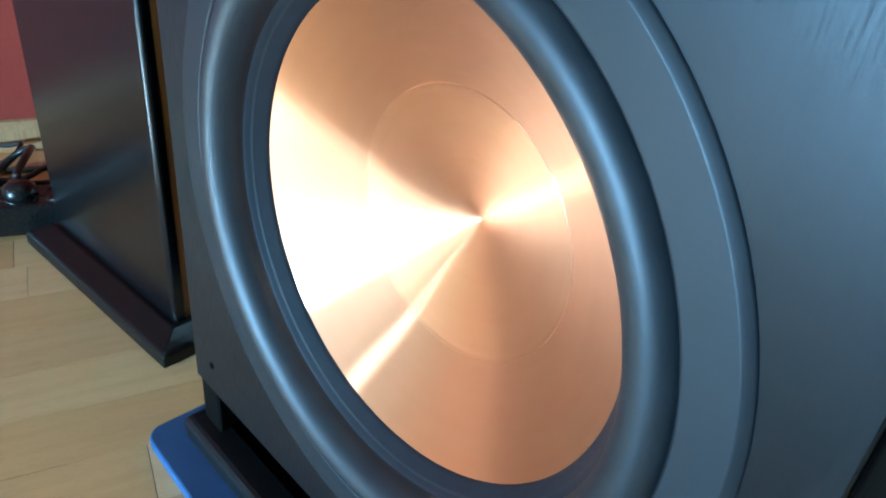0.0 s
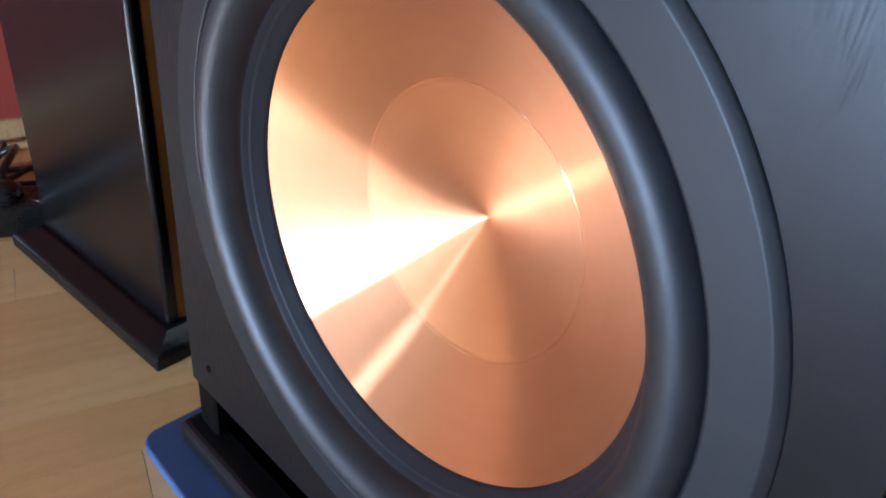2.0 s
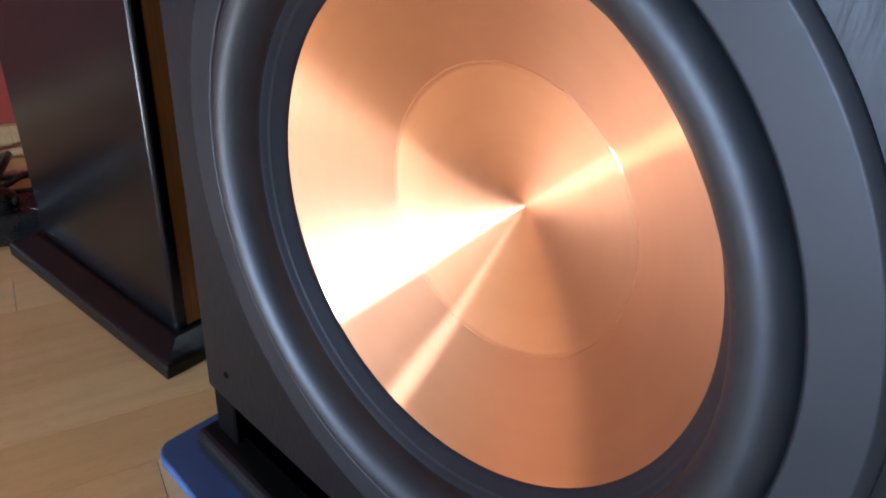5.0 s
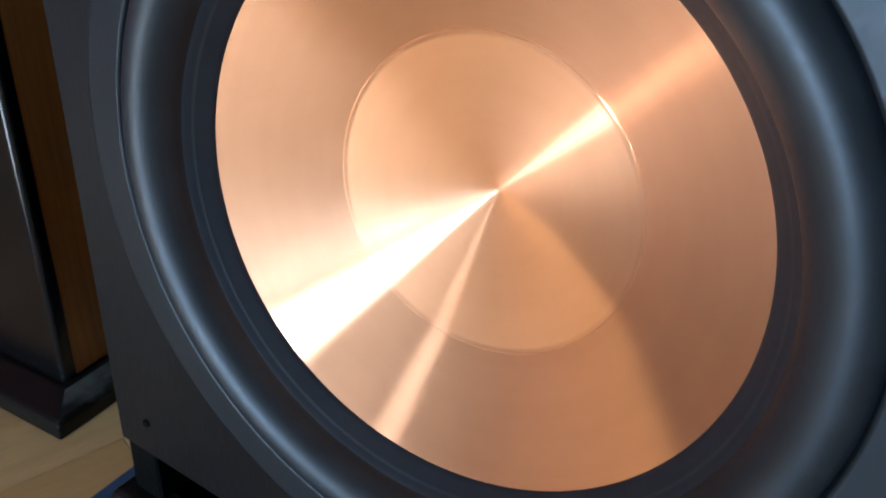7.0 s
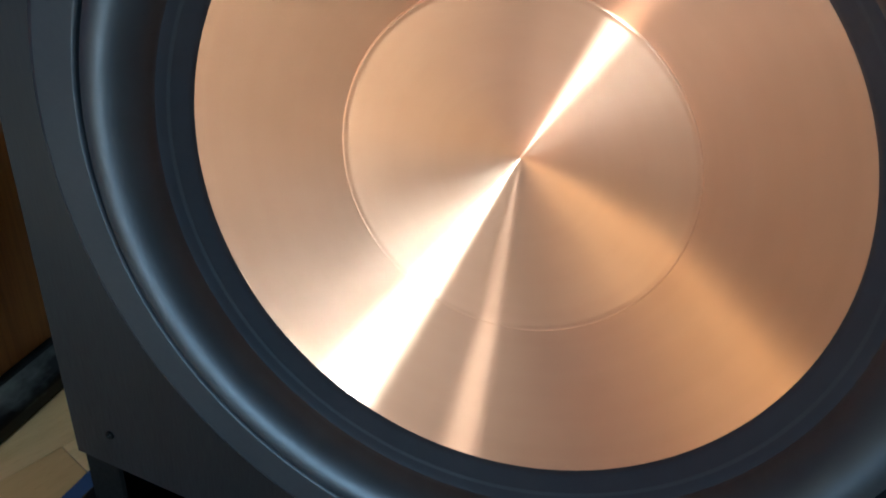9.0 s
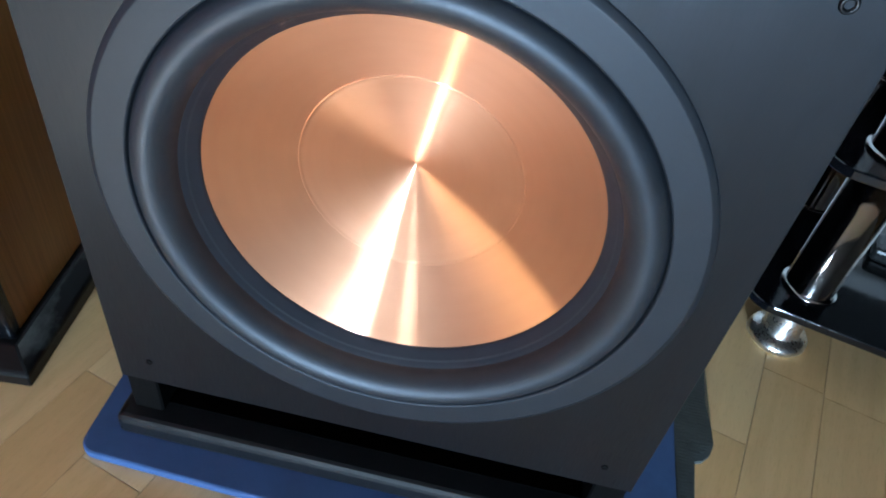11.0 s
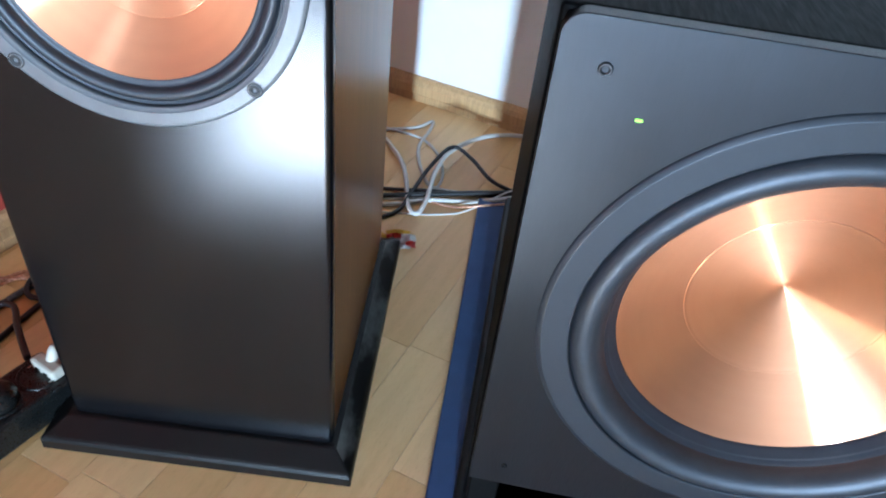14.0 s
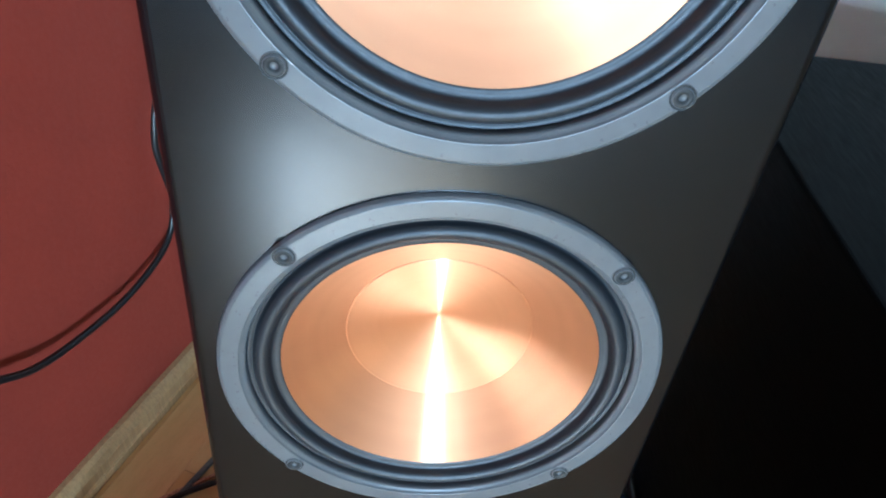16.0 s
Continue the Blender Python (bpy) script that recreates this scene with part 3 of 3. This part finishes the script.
# a remote handset and a lead lying on the lower shelf
handset = anchor("remote_control", pose(0.512, 0.335, 0.0792, 0, 0, -20), "slim black remote control on the glass shelf", "remote control")
part("body", box(-0.055, 0.055, -0.017, 0.017, 0, 0.016, 0.004, 2), STRIPBLACK, handset)
tagged(part("audio_lead", tube([(0.462, 0.372, 0.0815), (0.49, 0.355, 0.0815), (0.53, 0.345, 0.089), (0.58, 0.36, 0.0815)], 0.0022), CABLE), "thin black audio lead on the glass shelf", "cable")
jack = anchor("jack_plug", pose(0.507, 0.392, 0.085, 0, 0, -20), "black jack plug with a silver collar on the shelf", "plug")
part("sleeve", lathe([(0, 0.0), (0.005, 0.0), (0.0055, 0.004), (0.0055, 0.04), (0, 0.04)], 16), CABLE, jack, "", True, Matrix.Rotation(radians(-90), 4, "Z"))
part("collar", lathe([(0, -0.006), (0.0045, -0.006), (0.0045, 0.0), (0, 0.0)], 16), CHROME, jack, "silver collar", True, Matrix.Rotation(radians(-90), 4, "Z"))


# ---- cables and clutter ----
def cable(name, pts, r, mat, label, z=None, flat=1.0):
    p = [(q[0], q[1], q[2] if len(q) > 2 else (z if z is not None else r + 0.0004)) for q in pts]
    ob = part(name, tube(p, r, 8, 8, flat=flat), mat, smooth=True)
    return tagged(ob, label, "cable")


# along the red wall, beside the tall speaker
cable("speaker_wire", [(-0.62, 0.3), (-0.68, 0.26), (-0.723, 0.228), (-0.762, 0.194), (-0.784, 0.15), (-0.79, 0.105), (-0.794, 0.054), (-0.793, 0.009), (-0.79, -0.08)], 0.0024, COPPERWIRE, "clear twin speaker wire with copper strands on the floor")
cable("speaker_wire", [(-0.614, 0.297), (-0.675, 0.254), (-0.718, 0.2225), (-0.757, 0.19), (-0.779, 0.147), (-0.785, 0.104), (-0.789, 0.054), (-0.788, 0.01), (-0.785, -0.08)], 0.0024, COPPERWIRE, "clear twin speaker wire with copper strands on the floor")
cable("speaker_wire", [(-0.63, 0.21, 0.006), (-0.706, 0.199, 0.007), (-0.774, 0.179, 0.008), (-0.823, 0.158, 0.006), (-0.853, 0.131, 0.003), (-0.857, 0.094, 0.003), (-0.842, 0.058, 0.003), (-0.8, 0.012, 0.008), (-0.76, -0.06, 0.003)], 0.0024, COPPERWIRE, "looped clear speaker wire with copper strands on the floor")
cable("braided_cable", [(-0.68, 0.3), (-0.717, 0.216), (-0.732, 0.177), (-0.758, 0.106), (-0.781, 0.044), (-0.806, -0.007), (-0.84, -0.09)], 0.0038, GREYCABLE, "grey braided cable lying straight on the floor")
cable("extension_cable", [(-0.65, 0.26, 0.01), (-0.714, 0.218, 0.014), (-0.73, 0.186, 0.011), (-0.716, 0.165, 0.006), (-0.66, 0.18, 0.005)], 0.0034, CABLE, "black power cord curled beside the speaker")
cable("extension_cable", [(-0.63, 0.25), (-0.696, 0.179), (-0.716, 0.089), (-0.741, 0.029), (-0.758, 0.0), (-0.8, -0.05)], 0.0034, CABLE, "black power cord lying on the floor")
cable("extension_cable", [(-0.9, 0.02), (-0.843, 0.044, 0.016), (-0.821, 0.057, 0.024), (-0.796, 0.04, 0.018), (-0.787, 0.017, 0.01), (-0.809, -0.002), (-0.87, -0.03)], 0.0034, CABLE, "black power cord in a small loop on the floor")
cable("extension_cable", [(-0.77, -0.03, 0.005), (-0.766, 0.004, 0.012), (-0.772, 0.037, 0.03), (-0.752, 0.052, 0.045), (-0.708, 0.038, 0.058), (-0.672, 0.016, 0.056), (-0.656, 0.008, 0.053)], 0.0046, CABLE, "thick black power cord rising to the power strip")
cable("extension_cable", [(-0.8, -0.04, 0.005), (-0.738, 0.026, 0.012), (-0.743, 0.064, 0.018), (-0.74, 0.122, 0.02), (-0.714, 0.133, 0.024), (-0.684, 0.1, 0.03), (-0.655, 0.07, 0.035), (-0.645, 0.06, 0.037)], 0.0036, CABLE, "black power cord looping to the power strip")
cable("hanging_cable", [(-0.76, 0.49, 0.8), (-0.735, 0.46, 0.612), (-0.74, 0.438, 0.462), (-0.748, 0.415, 0.4), (-0.753, 0.402, 0.345), (-0.748, 0.41, 0.275), (-0.754, 0.39, 0.228), (-0.772, 0.325, 0.208), (-0.793, 0.256, 0.209), (-0.809, 0.205, 0.219), (-0.826, 0.162, 0.24), (-0.843, 0.105, 0.243), (-0.871, 0.03, 0.19), (-0.905, 0.02, 0.02), (-0.89, 0.0, 0.005)], 0.0036, CABLE, "black cable hanging in a bow along the red wall")

# behind, between the two speakers
cable("white_cable", [(-0.45, 0.66), (-0.379, 0.691), (-0.353, 0.722), (-0.352, 0.69), (-0.359, 0.629), (-0.338, 0.556), (-0.312, 0.525), (-0.25, 0.53), (-0.18, 0.56)], 0.0028, CABLE_W, "white cable kinked on the floor behind the speakers")
cable("white_cable", [(-0.44, 0.68), (-0.375, 0.667), (-0.348, 0.651), (-0.319, 0.607), (-0.308, 0.555), (-0.315, 0.521), (-0.34, 0.49), (-0.42, 0.47)], 0.0022, CABLE_W, "thin white cable on the floor behind the speakers")
cable("white_cable", [(-0.12, 0.68, 0.004), (-0.181, 0.713, 0.006), (-0.211, 0.713, 0.008), (-0.26, 0.68, 0.014), (-0.303, 0.612, 0.02), (-0.318, 0.551, 0.018), (-0.319, 0.485, 0.012), (-0.326, 0.452, 0.006), (-0.343, 0.468, 0.006), (-0.371, 0.567, 0.006), (-0.43, 0.66, 0.005)], 0.0036, CABLE_W, "thick white cable in a wide loop on the floor")
cable("white_cable", [(-0.43, 0.45), (-0.363, 0.466), (-0.32, 0.49), (-0.256, 0.505), (-0.212, 0.511, 0.014), (-0.17, 0.535, 0.012)], 0.0036, CABLE_W, "white cable running to the back of the subwoofer")
cable("thin_wire", [(-0.42, 0.44), (-0.359, 0.449), (-0.301, 0.462), (-0.26, 0.484), (-0.204, 0.531, 0.016), (-0.17, 0.55, 0.014)], 0.0014, CABLE_W, "thin off-white wire on the floor")
cable("black_cable", [(-0.42, 0.4), (-0.36, 0.444), (-0.344, 0.497, 0.008), (-0.329, 0.564, 0.014), (-0.303, 0.612, 0.026), (-0.27, 0.6, 0.018), (-0.236, 0.567, 0.008), (-0.2, 0.552), (-0.15, 0.54)], 0.0032, CABLE, "black cable bent up over the white ones")
cable("black_cable", [(-0.44, 0.49), (-0.367, 0.505), (-0.308, 0.518), (-0.249, 0.527), (-0.204, 0.536), (-0.15, 0.54)], 0.003, CABLE, "straight black cable behind the speakers")
cable("black_cable", [(-0.44, 0.46), (-0.367, 0.485, 0.006), (-0.292, 0.508, 0.009), (-0.204, 0.533, 0.012), (-0.15, 0.55, 0.008)], 0.0042, CABLE, "thick black cable behind the speakers")
cable("speaker_wire", [(-0.37, 0.5), (-0.317, 0.491), (-0.281, 0.487), (-0.24, 0.488, 0.012), (-0.2, 0.505, 0.013)], 0.0018, COPPERWIRE, "thin copper speaker wire on the floor")

# power strip
strip_pose = pose(-0.6365, 0.004, 0, 0, 0, -21.5)
power_strip = anchor("power_strip", strip_pose, "black power strip with round sockets on the floor", "power strip")
part("body", box(-0.0275, 0.0275, -0.2, 0.062, 0.0005, 0.038, 0.004, 2), STRIPBLACK, power_strip)


def socket(y):
    so = part("socket", lathe([(0.0, 0.009), (0.0165, 0.009), (0.0175, 0.0), (0.019, -0.0012), (0.0205, -0.0004), (0.0205, 0.001)], 32), STRIPBLACK, power_strip, "", True, pose(0, y, 0.0384, -90))
    for sx in (-1, 1):
        part("earth_clip", box(sx * 0.0155 - 0.0012, sx * 0.0155 + 0.0012, -0.0005, 0.009, -0.0025, 0.0025, 0.0005, 1), CHROME, so, "bright metal earth clip")
        part("hole", lathe([(0.0, 0.0086), (0.0024, 0.0086), (0.0026, 0.0092)], 10), HOLESHADE, so, "", True, pose(0, 0, sx * 0.0095))
    return so


for sy in (0.042, 0.0, -0.042, -0.084, -0.126, -0.168):
    socket(sy)


def plug(y, mat, label, shape):
    pl = anchor("mains_plug", strip_pose @ pose(0, y, 0.038), label, "plug")
    part("body", lathe(shape, 28), mat, pl, "", True, pose(0, 0, 0, 90))
    return pl


plug(0.0, STRIPBLACK, "round black mains plug in the power strip", [(0, 0.0), (0.017, 0.0), (0.0185, 0.003), (0.0175, 0.012), (0.011, 0.018), (0, 0.02)])
flat_plug = anchor("mains_plug", strip_pose @ pose(0.004, 0.05, 0.0385), "flat yellowed white mains plug in the power strip", "plug")
part("body", box(-0.017, 0.017, -0.007, 0.007, 0, 0.013, 0.003, 2), PLUGWHITE, flat_plug)
part("neck", lathe([(0, 0.0), (0.006, 0.0), (0.005, 0.016), (0.003, 0.022), (0, 0.022)], 16), PLUGWHITE, flat_plug, "", True, pose(0, 0.004, 0.006, 70))
# grooves laid on as black strips, their shade put into the colour
for gx in (-0.006, 0.006):
    part("grip_groove", box(gx - 0.003, gx + 0.003, -0.0078, -0.0066, 0.005, 0.0065), HOLESHADE, flat_plug)
cable("white_cable", [(-0.6085, 0.0635, 0.062), (-0.602, 0.085, 0.075), (-0.595, 0.11, 0.06), (-0.585, 0.16, 0.02), (-0.59, 0.22, 0.004)], 0.0026, CABLE_W, "white cord leaving the flat plug")


# a crumpled sweet wrapper by the plinth
def wrapper(cells, seed):
    r = random.Random(seed)
    bm = bmesh.new()
    grid = {}
    for i in range(8):
        for j in range(7):
            grid[i, j] = bm.verts.new((-0.022 + 0.0058 * i + r.uniform(-1, 1) * 0.001, -0.017 + 0.0055 * j + r.uniform(-1, 1) * 0.001, 0.003 + r.random() * 0.007))
    for i in range(7):
        for j in range(6):
            if (i, j) not in ((0, 0), (6, 5), (6, 0), (0, 5)):
                f = bm.faces.new((grid[i, j], grid[i + 1, j], grid[i + 1, j + 1], grid[i, j + 1]))
                f.material_index = cells(i, j)
    bmesh.ops.solidify(bm, geom=bm.faces[:], thickness=0.0003)
    for v in [v for v in bm.verts if not v.link_faces]:
        bm.verts.remove(v)
    return bm


tagged(part("sweet_wrapper", wrapper(lambda i, j: 1 if (j in (3, 4) and i in (1, 2, 3)) or (i > 4 and j in (1, 2)) else 2 if j == 5 or (i == 0 and j > 2) else 0, 3), [PAPER, PAPERRED, PAPERYEL], at=pose(-0.338, 0.388, -0.002, 0, 0, 10) @ Matrix.Diagonal((1.15, 1.15, 1.0, 1.0))), "crumpled white, red and yellow sweet wrapper on the floor", "wrapper")


# ---- floor strips ----
U, V = 0.0616, 0.42
FM = Matrix.Rotation(ROOM, 4, "Z")
strip_me = mesh_of("strip", box(-U / 2 + 0.00025, U / 2 - 0.00025, -V / 2 + 0.0003, V / 2 - 0.0003, -0.004, 0.0, 0.0002, 1), STRIP)
known = {-11: 0.114, -1: 0.213, 0: 0.319, 1: 0.314}
rest = bmesh.new()
rng = random.Random(5)
for col in range(-28, 50):
    u = 0.2825 + (col + 0.5) * U
    start = known.get(col, rng.uniform(0, V)) % V
    for k in range(-12, 4):
        v = start + (k + 0.5) * V
        c = FM @ Vector((u, v, 0))
        inside = RM.inverted() @ c
        if (BM.inverted() @ c).y > 0.3 or inside.x < -0.03 or inside.y > 0.9 or inside.x > 4.2 or inside.y < -4.2:
            continue
        if -1.1 < c.x < 0.85 and -0.45 < c.y < 1.05:
            ob = new("strip", strip_me)
            ob.parent = floor
            ob.matrix_parent_inverse = RM.inverted()
            ob.matrix_basis = Matrix.Translation(c) @ FM
        else:
            q = [rest.verts.new(FM @ Vector((u + a * (U / 2 - 0.0003), v + b * (V / 2 - 0.0003), 0))) for a, b in ((-1, -1), (1, -1), (1, 1), (-1, 1))]
            rest.faces.new(q)
far = part("far_strips", rest, STRIP, floor, at=None)
far.matrix_parent_inverse = RM.inverted()
tagged(far, kind="stuff")
